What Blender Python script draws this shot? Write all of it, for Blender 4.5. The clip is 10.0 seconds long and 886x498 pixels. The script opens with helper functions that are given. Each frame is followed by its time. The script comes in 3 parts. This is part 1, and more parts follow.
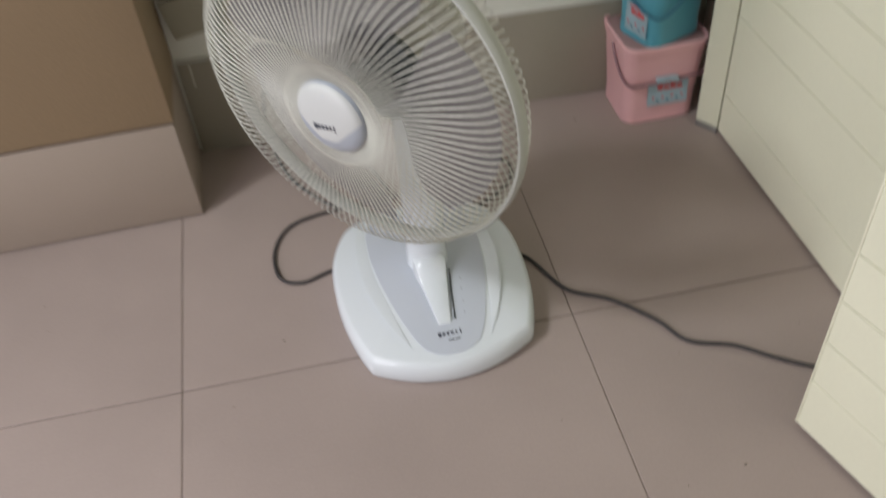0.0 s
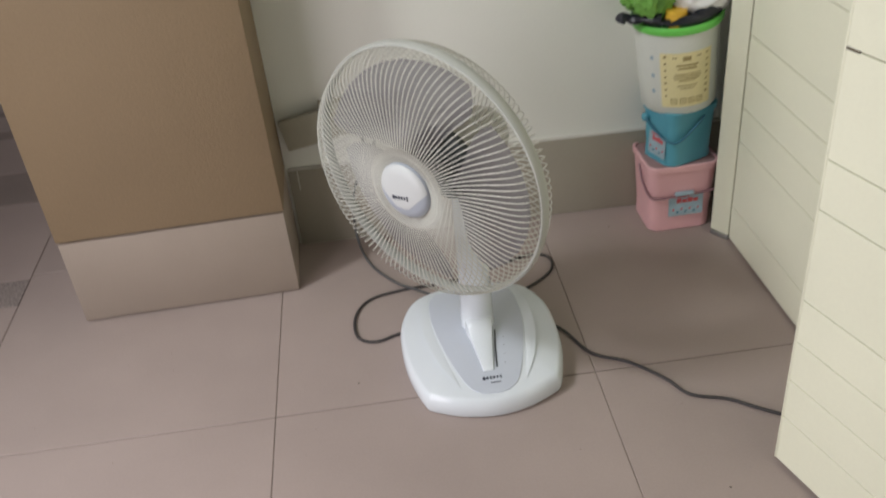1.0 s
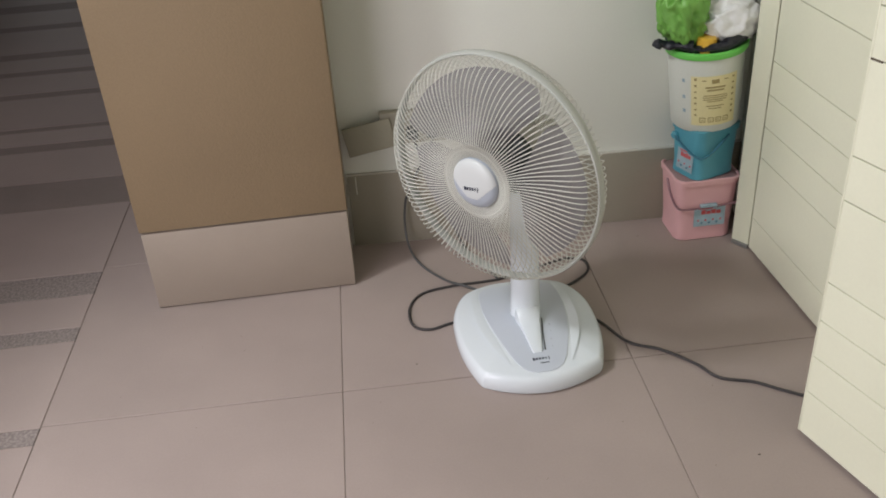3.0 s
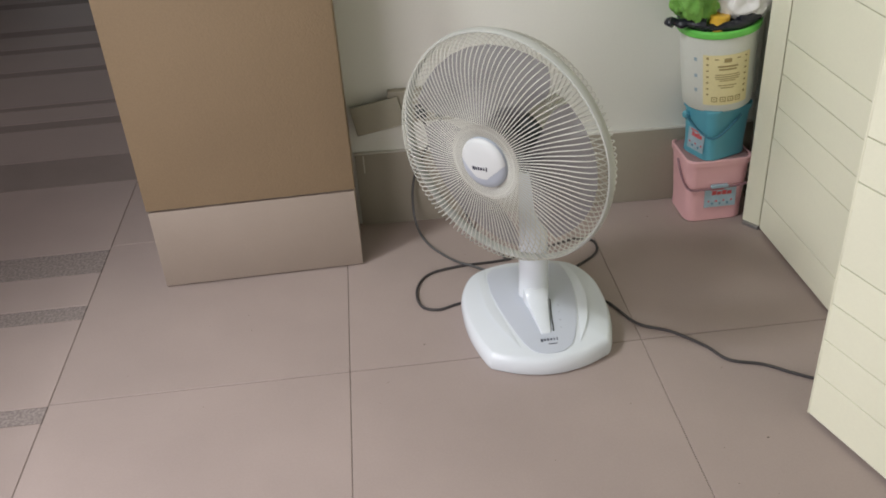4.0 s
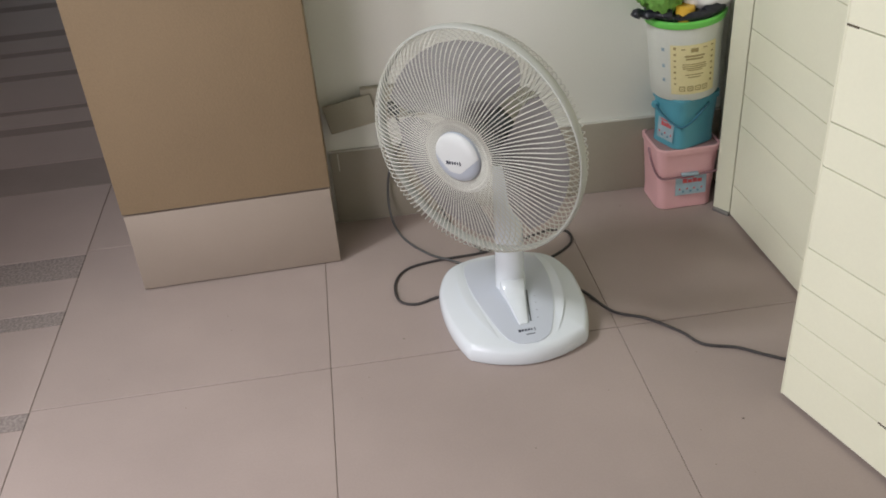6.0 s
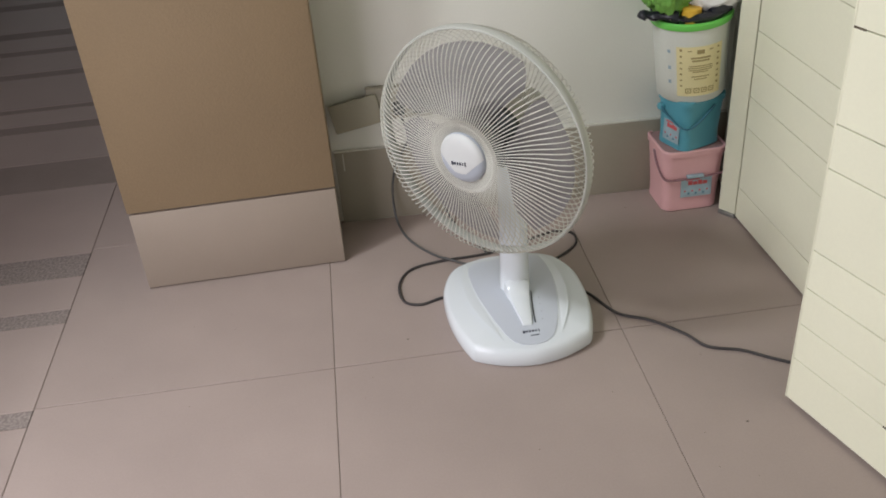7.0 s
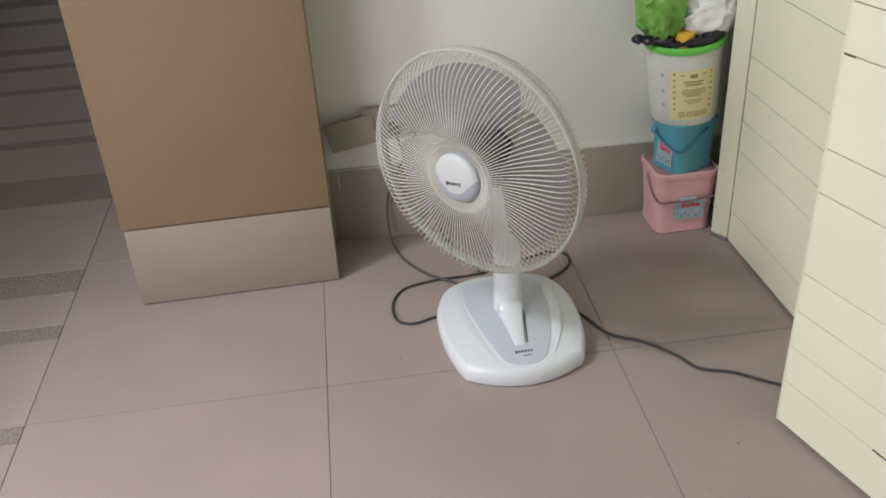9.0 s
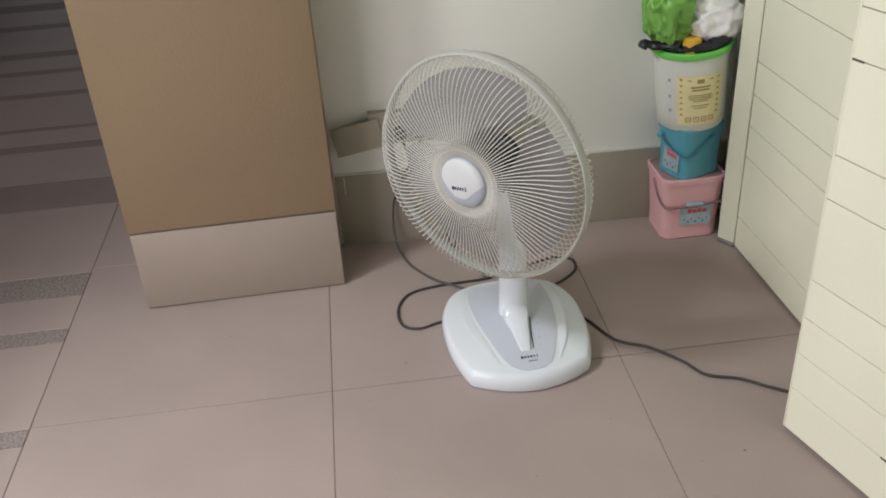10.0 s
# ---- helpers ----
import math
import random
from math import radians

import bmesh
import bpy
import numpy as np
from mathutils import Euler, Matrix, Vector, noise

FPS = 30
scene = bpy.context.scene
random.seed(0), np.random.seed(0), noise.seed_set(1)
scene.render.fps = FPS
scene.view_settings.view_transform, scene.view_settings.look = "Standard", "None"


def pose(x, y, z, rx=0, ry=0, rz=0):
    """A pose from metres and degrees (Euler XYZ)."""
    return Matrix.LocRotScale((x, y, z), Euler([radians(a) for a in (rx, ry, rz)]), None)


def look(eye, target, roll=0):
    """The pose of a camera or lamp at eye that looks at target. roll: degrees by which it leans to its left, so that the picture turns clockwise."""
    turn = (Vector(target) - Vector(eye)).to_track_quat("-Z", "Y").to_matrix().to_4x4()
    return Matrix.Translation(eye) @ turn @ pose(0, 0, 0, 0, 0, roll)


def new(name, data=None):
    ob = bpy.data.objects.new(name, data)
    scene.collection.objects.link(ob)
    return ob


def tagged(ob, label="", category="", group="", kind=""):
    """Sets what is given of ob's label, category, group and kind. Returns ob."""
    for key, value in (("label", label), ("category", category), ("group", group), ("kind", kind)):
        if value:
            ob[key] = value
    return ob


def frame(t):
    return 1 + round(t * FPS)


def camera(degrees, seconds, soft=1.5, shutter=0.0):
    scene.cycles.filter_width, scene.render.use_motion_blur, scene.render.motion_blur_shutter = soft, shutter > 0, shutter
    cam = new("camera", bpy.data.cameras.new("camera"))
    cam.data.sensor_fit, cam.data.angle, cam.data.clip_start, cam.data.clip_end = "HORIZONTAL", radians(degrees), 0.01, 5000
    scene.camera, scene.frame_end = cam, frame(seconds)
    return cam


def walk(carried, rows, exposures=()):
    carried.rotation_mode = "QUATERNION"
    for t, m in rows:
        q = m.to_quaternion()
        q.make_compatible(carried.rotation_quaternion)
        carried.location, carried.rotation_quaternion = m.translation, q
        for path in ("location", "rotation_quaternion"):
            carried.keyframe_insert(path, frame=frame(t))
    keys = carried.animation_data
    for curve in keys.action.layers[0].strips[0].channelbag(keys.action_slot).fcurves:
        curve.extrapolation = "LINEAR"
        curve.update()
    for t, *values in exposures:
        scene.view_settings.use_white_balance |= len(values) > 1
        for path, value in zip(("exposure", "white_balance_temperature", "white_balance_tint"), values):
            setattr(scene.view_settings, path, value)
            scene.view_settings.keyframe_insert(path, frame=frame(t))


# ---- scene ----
cam = camera(52.2, 10.0, soft=1.8, shutter=0.5)
PATH = [
    (0, (0.281, -0.879, 1.066), (0.483, 0.532, -0.337), -5.0),
    (0.2, (0.287, -0.976, 1.101), (0.434, 0.543, -0.191), -5.1),
    (0.3, (0.308, -1.030, 1.107), (0.403, 0.520, -0.147), -5.8),
    (0.5, (0.321, -1.114, 1.12), (0.343, 0.443, -0.134), -7.2),
    (0.7, (0.307, -1.165, 1.155), (0.34, 0.422, -0.062), -6.3),
    (0.8, (0.300, -1.189, 1.150), (0.349, 0.420, -0.025), -6.2),
    (1, (0.268, -1.247, 1.16), (0.362, 0.41, 0.045), -5.9),
    (1.2, (0.208, -1.299, 1.172), (0.388, 0.384, 0.106), -6.0),
    (1.5, (0.135, -1.364, 1.188), (0.428, 0.295, 0.109), -6.1),
    (1.7, (0.098, -1.408, 1.185), (0.404, 0.262, 0.128), -5.1),
    (2, (0.113, -1.438, 1.181), (0.325, 0.263, 0.152), -5.6),
    (2.2, (0.109, -1.444, 1.186), (0.290, 0.265, 0.151), -4.8),
    (2.5, (0.113, -1.446, 1.185), (0.269, 0.267, 0.165), -4.2),
    (4, (0.114, -1.43, 1.178), (0.221, 0.255, 0.107), -4.0),
    (4.5, (0.114, -1.433, 1.179), (0.249, 0.25, 0.107), -4.1),
    (5, (0.113, -1.439, 1.182), (0.266, 0.239, 0.105), -4.5),
    (5.5, (0.113, -1.448, 1.186), (0.272, 0.226, 0.103), -4.8),
    (7, (0.113, -1.447, 1.185), (0.26, 0.229, 0.105), -4.6),
    (7.5, (0.113, -1.447, 1.185), (0.255, 0.227, 0.101), -4.6),
    (8, (0.113, -1.45, 1.187), (0.264, 0.224, 0.103), -4.6),
    (8.5, (0.113, -1.452, 1.188), (0.274, 0.228, 0.115), -4.1),
    (9, (0.113, -1.455, 1.189), (0.278, 0.243, 0.145), -3.7),
    (9.5, (0.113, -1.452, 1.187), (0.276, 0.25, 0.15), -3.5),
    (10, (0.113, -1.452, 1.187), (0.267, 0.253, 0.153), -3.7),
]
walk(cam, [(t, look(eye, target, roll)) for t, eye, target, roll in PATH],
     exposures=((0, -0.10), (0.5, -0.09), (1.0, -0.05), (2.5, -0.05), (4.0, 0.02), (5.0, -0.01), (10.0, -0.02)))

# ---- world and light ----
world = bpy.data.worlds.new("world")
scene.world = world
world.use_nodes = True
sky = world.node_tree.nodes.new("ShaderNodeTexSky")
sky.sky_type, sky.sun_disc = "NISHITA", False
sky.sun_elevation, sky.sun_rotation = radians(50), radians(-110)
pale = world.node_tree.nodes.new("ShaderNodeHueSaturation")
pale.inputs["Saturation"].default_value = 0.05
world.node_tree.links.new(sky.outputs[0], pale.inputs["Color"])
world.node_tree.links.new(pale.outputs[0], world.node_tree.nodes["Background"].inputs[0])
world.node_tree.nodes["Background"].inputs[1].default_value = 0.12


def area_light(name, m, wide, high, power, colour):
    data = bpy.data.lights.new(name, "AREA")
    data.shape, data.size, data.size_y, data.energy, data.color = "RECTANGLE", wide, high, power, colour
    ob = new(name, data)
    ob.matrix_world = m
    return ob


# key daylight from an unseen high window in the west wall; the other three are added fill lamps, at made-up openings:
# the west doorway, the passage window and, weakest, the south window
area_light("daylight_window", look((-1.25, -0.48, 2.18), (0.0, -0.5, 0.1)), 0.34, 0.30, 35.5, (0.945, 0.97, 0.985))
area_light("fill_west", look((-1.03, -1.16, 0.8), (-0.35, -0.35, 0.1)), 0.75, 1.3, 17, (0.985, 0.92, 1.0))
area_light("fill_passage", look((-2.62, 0.95, 1.5), (-0.6, 0.9, 0.0)), 0.9, 1.0, 8.5, (1.0, 0.95, 0.98))
area_light("fill_south", look((-0.2, -3.38, 1.0), (0.3, 0.0, 0.6)), 1.5, 1.0, 5.5, (0.99, 0.97, 0.87))

# ---- materials ----


def material(name, colour, rough=0.5, spots=0.08, scale=6.0, grain=0.05, grain_scale=180.0, bump=0.0, metal=0.0, piece=0.0, shine=0.5):
    """Paint, plastic, tile: a base colour that drifts at two scales, with uneven gloss and fine relief."""
    mat = bpy.data.materials.new(name)
    mat.use_nodes = True
    nodes, links = mat.node_tree.nodes, mat.node_tree.links
    bsdf = nodes["Principled BSDF"]
    bsdf.inputs["Metallic"].default_value, bsdf.inputs["Specular IOR Level"].default_value = metal, shine
    coord = nodes.new("ShaderNodeTexCoord")
    big, fine = nodes.new("ShaderNodeTexNoise"), nodes.new("ShaderNodeTexNoise")
    big.inputs["Scale"].default_value, big.inputs["Detail"].default_value = scale, 5
    fine.inputs["Scale"].default_value, fine.inputs["Detail"].default_value = grain_scale, 3
    for n in (big, fine):
        links.new(coord.outputs["Object"], n.inputs["Vector"])
    mul = nodes.new("ShaderNodeMath")
    mul.operation = "MULTIPLY_ADD"
    links.new(big.outputs["Fac"], mul.inputs[0])
    mul.inputs[1].default_value, mul.inputs[2].default_value = 2 * spots, 1 - spots
    mul2 = nodes.new("ShaderNodeMath")
    mul2.operation = "MULTIPLY_ADD"
    links.new(fine.outputs["Fac"], mul2.inputs[0])
    mul2.inputs[1].default_value, mul2.inputs[2].default_value = 2 * grain, -grain
    add = nodes.new("ShaderNodeMath")
    links.new(mul.outputs[0], add.inputs[0])
    links.new(mul2.outputs[0], add.inputs[1])
    value = add.outputs[0]
    if piece:
        info = nodes.new("ShaderNodeObjectInfo")
        vary = nodes.new("ShaderNodeMath")
        vary.operation = "MULTIPLY_ADD"
        links.new(info.outputs["Random"], vary.inputs[0])
        vary.inputs[1].default_value = 2 * piece
        shift = nodes.new("ShaderNodeMath")
        shift.operation = "SUBTRACT"
        links.new(value, shift.inputs[0])
        shift.inputs[1].default_value = piece
        links.new(shift.outputs[0], vary.inputs[2])
        value = vary.outputs[0]
    tint = nodes.new("ShaderNodeMix")
    tint.data_type, tint.blend_type = "RGBA", "MULTIPLY"
    tint.inputs[0].default_value = 1
    tint.inputs[6].default_value = (*colour, 1)
    links.new(value, tint.inputs[7])
    links.new(tint.outputs[2], bsdf.inputs["Base Color"])
    gloss = nodes.new("ShaderNodeMath")
    gloss.operation = "MULTIPLY_ADD"
    links.new(big.outputs["Fac"], gloss.inputs[0])
    gloss.inputs[1].default_value, gloss.inputs[2].default_value = 0.16, rough - 0.08
    links.new(gloss.outputs[0], bsdf.inputs["Roughness"])
    if bump:
        relief = nodes.new("ShaderNodeBump")
        relief.inputs["Strength"].default_value, relief.inputs["Distance"].default_value = bump, 0.002
        links.new(fine.outputs["Fac"], relief.inputs["Height"])
        links.new(relief.outputs[0], bsdf.inputs["Normal"])
    return mat


def clear_plastic(name, colour, clear):
    """Smoky see-through plastic of a fan blade."""
    mat = material(name, colour, 0.25, 0.03)
    nodes, links = mat.node_tree.nodes, mat.node_tree.links
    mix, see = nodes.new("ShaderNodeMixShader"), nodes.new("ShaderNodeBsdfTransparent")
    mix.inputs[0].default_value = clear
    links.new(nodes["Principled BSDF"].outputs[0], mix.inputs[1])
    links.new(see.outputs[0], mix.inputs[2])
    links.new(mix.outputs[0], nodes["Material Output"].inputs["Surface"])
    return mat


def speckled(name, dark, light, scale):
    """Rough pebble-textured tile: light and dark grains."""
    mat = material(name, light, 0.8, 0.1, 5.0, 0.05, 300.0, 0.4, shine=0.15)
    nodes, links = mat.node_tree.nodes, mat.node_tree.links
    coord, cells, ramp = nodes.new("ShaderNodeTexCoord"), nodes.new("ShaderNodeTexNoise"), nodes.new("ShaderNodeValToRGB")
    cells.inputs["Scale"].default_value, cells.inputs["Detail"].default_value = scale, 4
    links.new(coord.outputs["Object"], cells.inputs["Vector"])
    links.new(cells.outputs["Fac"], ramp.inputs[0])
    ramp.color_ramp.elements[0].position, ramp.color_ramp.elements[1].position = 0.42, 0.6
    ramp.color_ramp.elements[0].color, ramp.color_ramp.elements[1].color = (*dark, 1), (*light, 1)
    links.new(ramp.outputs[0], nodes["Principled BSDF"].inputs["Base Color"])
    return mat


FLOOR_TILE = material("floor_tile", (0.37, 0.304, 0.276), 0.5, 0.14, 4.0, 0.06, 240.0, 0.05, piece=0.03, shine=0.22)
PEBBLE = speckled("pebble_strip", (0.215, 0.182, 0.168), (0.315, 0.27, 0.25), 150.0)
BAND_TILE = material("dark_band_tile", (0.26, 0.215, 0.195), 0.6, 0.18, 9.0, 0.12, 200.0, 0.2, shine=0.2)
GROUT = material("dark_grout", (0.17, 0.138, 0.118), 0.9, 0.2, 9.0)
PALE_GROUT = material("pale_grout", (0.62, 0.60, 0.55), 0.9, 0.1, 9.0)
WALL_PAINT = material("white_wall_paint", (0.76, 0.765, 0.70), 0.7, 0.05, 2.5, 0.03, 220.0, 0.12)
# paints of unseen walls and ceiling, kept dark to hold down bounced light
BEIGE_PAINT = material("beige_wall_paint", (0.24, 0.20, 0.16), 0.7, 0.05, 2.5, 0.03, 220.0, 0.12)
CEILING_PAINT = material("ceiling_paint", (0.42, 0.41, 0.39), 0.8, 0.03, 2.0)
PILLAR_PAINT = material("brown_pillar_paint", (0.262, 0.19, 0.112), 0.62, 0.13, 4.0, 0.09, 240.0, 0.3)
PLINTH_TILE = material("plinth_tile", (0.345, 0.287, 0.235), 0.5, 0.09, 6.0, 0.05, 220.0, 0.1)
SKIRT_TILE = material("skirting_tile", (0.315, 0.287, 0.23), 0.5, 0.08, 6.0, 0.05, 220.0, 0.1, piece=0.01)
CREAM_BOARD = material("cream_board_paint", (0.77, 0.77, 0.605), 0.5, 0.05, 4.0, 0.025, 160.0, 0.06, piece=0.02)
BOARD_GAP = material("board_gap", (0.11, 0.09, 0.06), 0.9, 0.3, 14.0)
WHITE_PLASTIC = material("white_plastic", (0.70, 0.75, 0.785), 0.17, 0.012, 9.0, 0.005)
CREAM_WHITE = material("off_white_badge_plastic", (0.57, 0.59, 0.585), 0.4, 0.03, 9.0, 0.01)
GREY_CREAM = material("grey_cream_plastic", (0.44, 0.425, 0.385), 0.45, 0.05, 12.0, 0.01)
RIM_GREY = material("grey_white_rim_plastic", (0.46, 0.475, 0.44), 0.38, 0.04, 12.0, 0.01)
CREAM_PLASTIC = material("cream_plastic", (0.60, 0.60, 0.54), 0.38, 0.04, 12.0, 0.01)
BLUE_GREY = material("blue_grey_plastic", (0.53, 0.57, 0.635), 0.35, 0.03, 12.0, 0.01)
CAP_BLUE = material("pale_blue_cap_plastic", (0.40, 0.44, 0.50), 0.35, 0.03, 12.0, 0.01)
DARK_PRINT = material("dark_print", (0.04, 0.045, 0.07), 0.5)
MOTOR_DARK = material("dark_motor_plastic", (0.03, 0.036, 0.036), 0.45, 0.1)
BLADE = clear_plastic("smoky_blade_plastic", (0.285, 0.275, 0.285), 0.28)
CORD = material("black_cord_rubber", (0.045, 0.04, 0.04), 0.55, 0.15, 30.0)
GREY_CORD = material("grey_cord_rubber", (0.09, 0.09, 0.09), 0.5, 0.1, 30.0)
BEIGE_PLATE = material("beige_plate_plastic", (0.34, 0.32, 0.25), 0.55, 0.08, 12.0)
PINK = material("pink_plastic", (0.78, 0.45, 0.465), 0.38, 0.05, 10.0, 0.02)
PINK_LID = material("dusty_pink_lid", (0.36, 0.22, 0.22), 0.5, 0.12, 14.0)
BLUE = material("blue_plastic", (0.10, 0.36, 0.46), 0.38, 0.05, 10.0, 0.02)
BLUE_DARK = material("dark_blue_plastic", (0.04, 0.17, 0.25), 0.4, 0.05)
MAUVE = material("mauve_handle_plastic", (0.25, 0.13, 0.15), 0.4, 0.05)
STICKER = material("pale_blue_sticker", (0.34, 0.46, 0.52), 0.5, 0.2, 60.0)
RED_PRINT = material("red_print", (0.62, 0.10, 0.11), 0.5, 0.1)
BIN_WHITE = material("white_bin_plastic", (0.70, 0.72, 0.66), 0.4, 0.05, 10.0)
YELLOW_PAPER = material("yellow_label_paper", (0.80, 0.72, 0.40), 0.6, 0.06, 30.0)
BROWN_PRINT = material("brown_print", (0.38, 0.30, 0.13), 0.7)
GREEN_PLASTIC = material("bright_green_plastic", (0.17, 0.66, 0.11), 0.4, 0.05)
GREEN_BAG = material("green_bag_film", (0.20, 0.46, 0.09), 0.4, 0.3, 22.0)
WHITE_BAG = material("white_bag_film", (0.82, 0.82, 0.81), 0.35, 0.1, 22.0)
BLACK_BAG = material("black_bag_film", (0.018, 0.02, 0.028), 0.3, 0.2, 22.0)
YELLOW_PLASTIC = material("yellow_plastic", (0.75, 0.45, 0.05), 0.4, 0.05)
STEEL = material("dull_steel", (0.35, 0.35, 0.34), 0.45, 0.1, 20.0, metal=0.8)

# ---- mesh helpers ----


def part(name, bm, mat, parent=None, label="", m=None):
    """Link a bmesh as one mesh object, smooth but for its hard edges."""
    if m is not None:
        bm.transform(m)
    for f in bm.faces:
        f.smooth = True
    for e in bm.edges:
        if len(e.link_faces) == 2 and e.calc_face_angle(0) > 0.65:
            e.smooth = False
    mesh = bpy.data.meshes.new(name)
    bm.to_mesh(mesh)
    bm.free()
    mesh.materials.append(mat)
    ob = new(name, mesh)
    ob.parent = parent
    if label:
        tagged(ob, label)
    return ob


def empty(name, m, label, category, **more):
    ob = new(name)
    ob.empty_display_size = 0.05
    ob.matrix_basis = m
    return tagged(ob, label, category, **more)


def box(x0, x1, y0, y1, z0, z1, bevel=0.0, bm=None, segments=2):
    made = bm is None
    bm = bm or bmesh.new()
    vs = bmesh.ops.create_cube(bm, size=1)["verts"]
    bmesh.ops.scale(bm, vec=(x1 - x0, y1 - y0, z1 - z0), verts=vs)
    bmesh.ops.translate(bm, vec=((x0 + x1) / 2, (y0 + y1) / 2, (z0 + z1) / 2), verts=vs)
    if bevel and made:
        bmesh.ops.bevel(bm, geom=bm.edges[:], offset=bevel, segments=segments, profile=0.5, affect="EDGES")
    return bm


def smooth_path(points, steps=8, closed=False):
    """A Catmull-Rom line through the points."""
    pts = [Vector(p) for p in points]
    n, out = len(pts), []
    for i in range(n if closed else n - 1):
        if closed:
            a, b, c, d = (pts[(i + k) % n] for k in (-1, 0, 1, 2))
        else:
            a, b, c, d = pts[max(i - 1, 0)], pts[i], pts[i + 1], pts[min(i + 2, n - 1)]
        for s in range(steps):
            t = s / steps
            out.append(0.5 * (2 * b + (c - a) * t + (2 * a - 5 * b + 4 * c - d) * t * t + (3 * b - a - 3 * c + d) * t**3))
    return out if closed else out + [pts[-1]]


def tube(points, radius, sides=8, closed=False, flat=1.0, taper=None):
    """A round rod along the points; taper gives a factor from 0 to 1 along it."""
    bm, rings, n = bmesh.new(), [], len(points)
    for i, p in enumerate(points):
        along = (points[(i + 1) % n] - points[i - 1]) if closed else (points[min(i + 1, n - 1)] - points[max(i - 1, 0)])
        along.normalize()
        side = along.cross(Vector((0, 0, 1)))
        side = side.normalized() if side.length > 0.05 else along.cross(Vector((0, 1, 0))).normalized()
        above = side.cross(along)
        r = radius * (taper(i / (n - 1)) if taper else 1)
        rings.append([bm.verts.new(p + r * (math.cos(a) * side + flat * math.sin(a) * above)) for a in (2 * math.pi * k / sides for k in range(sides))])
    for i in range(n if closed else n - 1):
        a, b = rings[i], rings[(i + 1) % n]
        for k in range(sides):
            bm.faces.new((a[k], a[(k + 1) % sides], b[(k + 1) % sides], b[k]))
    if not closed:
        bm.faces.new(rings[0][::-1])
        bm.faces.new(rings[-1])
    bmesh.ops.recalc_face_normals(bm, faces=bm.faces[:])
    return bm


def loft(rings, cap_low=True, cap_high=True):
    """A skin over closed rings of equally many points."""
    bm = bmesh.new()
    made = [[bm.verts.new(p) for p in ring] for ring in rings]
    n = len(made[0])
    for a, b in zip(made, made[1:]):
        for k in range(n):
            bm.faces.new((a[k], a[(k + 1) % n], b[(k + 1) % n], b[k]))
    if cap_low:
        bm.faces.new(made[0][::-1])
    if cap_high:
        bm.faces.new(made[-1])
    bmesh.ops.recalc_face_normals(bm, faces=bm.faces[:])
    return bm


def turned(profile, sides=48):
    """A turned body about z from (radius, height) pairs; radius 0 closes an end."""
    rings = [[(max(r, 1e-5) * math.cos(a), max(r, 1e-5) * math.sin(a), z) for a in (2 * math.pi * k / sides for k in range(sides))] for r, z in profile]
    bm = loft(rings)
    bmesh.ops.remove_doubles(bm, verts=bm.verts[:], dist=4e-5)
    return bm


def rounded_rect(wide, deep, radius, z, corner=6):
    pts = []
    for cx, cy, a0 in ((1, 1, 0), (-1, 1, 90), (-1, -1, 180), (1, -1, 270)):
        for k in range(corner + 1):
            a = radians(a0 + 90 * k / corner)
            pts.append((cx * (wide / 2 - radius) + radius * math.cos(a), cy * (deep / 2 - radius) + radius * math.sin(a), z))
    return pts


# ---- large structure ----


def structure(name, bm, mat, label, category):
    return tagged(part(name, bm, mat), label, category, kind="structure")


floor = structure("floor", box(-3.0, 1.6, -3.5, 5.2, -0.12, -0.0018), GROUT, "dark grout bed under large floor tiles", "floor")
structure("ceiling", box(-3.1, 1.7, -3.6, 5.3, 2.7, 2.8), CEILING_PAINT, "unseen ceiling, greyed to cut bounced light", "ceiling")

wall_north_place = pose(0.109, 0.583, 0, 0, 0, -1.6)
wall_north = structure("wall_north", box(-0.32, 1.3, 0.0, 0.12, -0.01, 2.7), WALL_PAINT, "white painted wall above a tiled skirting", "wall")
wall_north.matrix_basis = wall_north_place
structure("wall_passage", box(-0.40, -0.28, 0.70, 5.2, -0.01, 2.7), BEIGE_PAINT, "plain wall along the passage", "wall")
# unseen end wall, its doorway added to let sky light into the passage
bm = box(-3.1, -2.3, 5.2, 5.3, -0.01, 2.7)
box(-1.2, 1.6, 5.2, 5.3, -0.01, 2.7, bm=bm)
box(-2.3, -1.2, 5.2, 5.3, 2.2, 2.7, bm=bm)
structure("wall_far", bm, BEIGE_PAINT, "unseen beige end wall, its doorway added to light the passage", "wall")
structure("wall_recess", box(1.03, 1.13, 0.36, 0.60, -0.01, 2.7), WALL_PAINT, "white wall return beside the door post", "wall")

# unseen south wall; its opening is cut to suit the fill lamp
bm = box(-0.95, 0.55, -3.6, -3.5, -0.01, 0.45)
box(-0.95, 0.55, -3.6, -3.5, 1.6, 2.7, bm=bm)
box(0.55, 1.7, -3.6, -3.5, -0.01, 2.7, bm=bm)
box(-3.1, -0.95, -3.6, -3.5, -0.01, 2.7, bm=bm)
structure("wall_south", bm, BEIGE_PAINT, "unseen beige wall, its opening added for the south fill", "wall")
# unseen west wall: openings fit the lamps, deep jamb keeps light off the passage
bm = box(-1.28, -1.08, -3.5, -1.6, -0.01, 2.7)
box(-1.28, -1.08, -1.6, -0.75, 1.55, 2.7, bm=bm)
box(-1.28, -1.08, -0.75, -0.2, -0.01, 1.3, bm=bm)
box(-1.28, -1.08, -0.75, -0.2, 2.5, 2.7, bm=bm)
box(-1.28, -1.08, -0.2, 0.0, -0.01, 2.7, bm=bm)
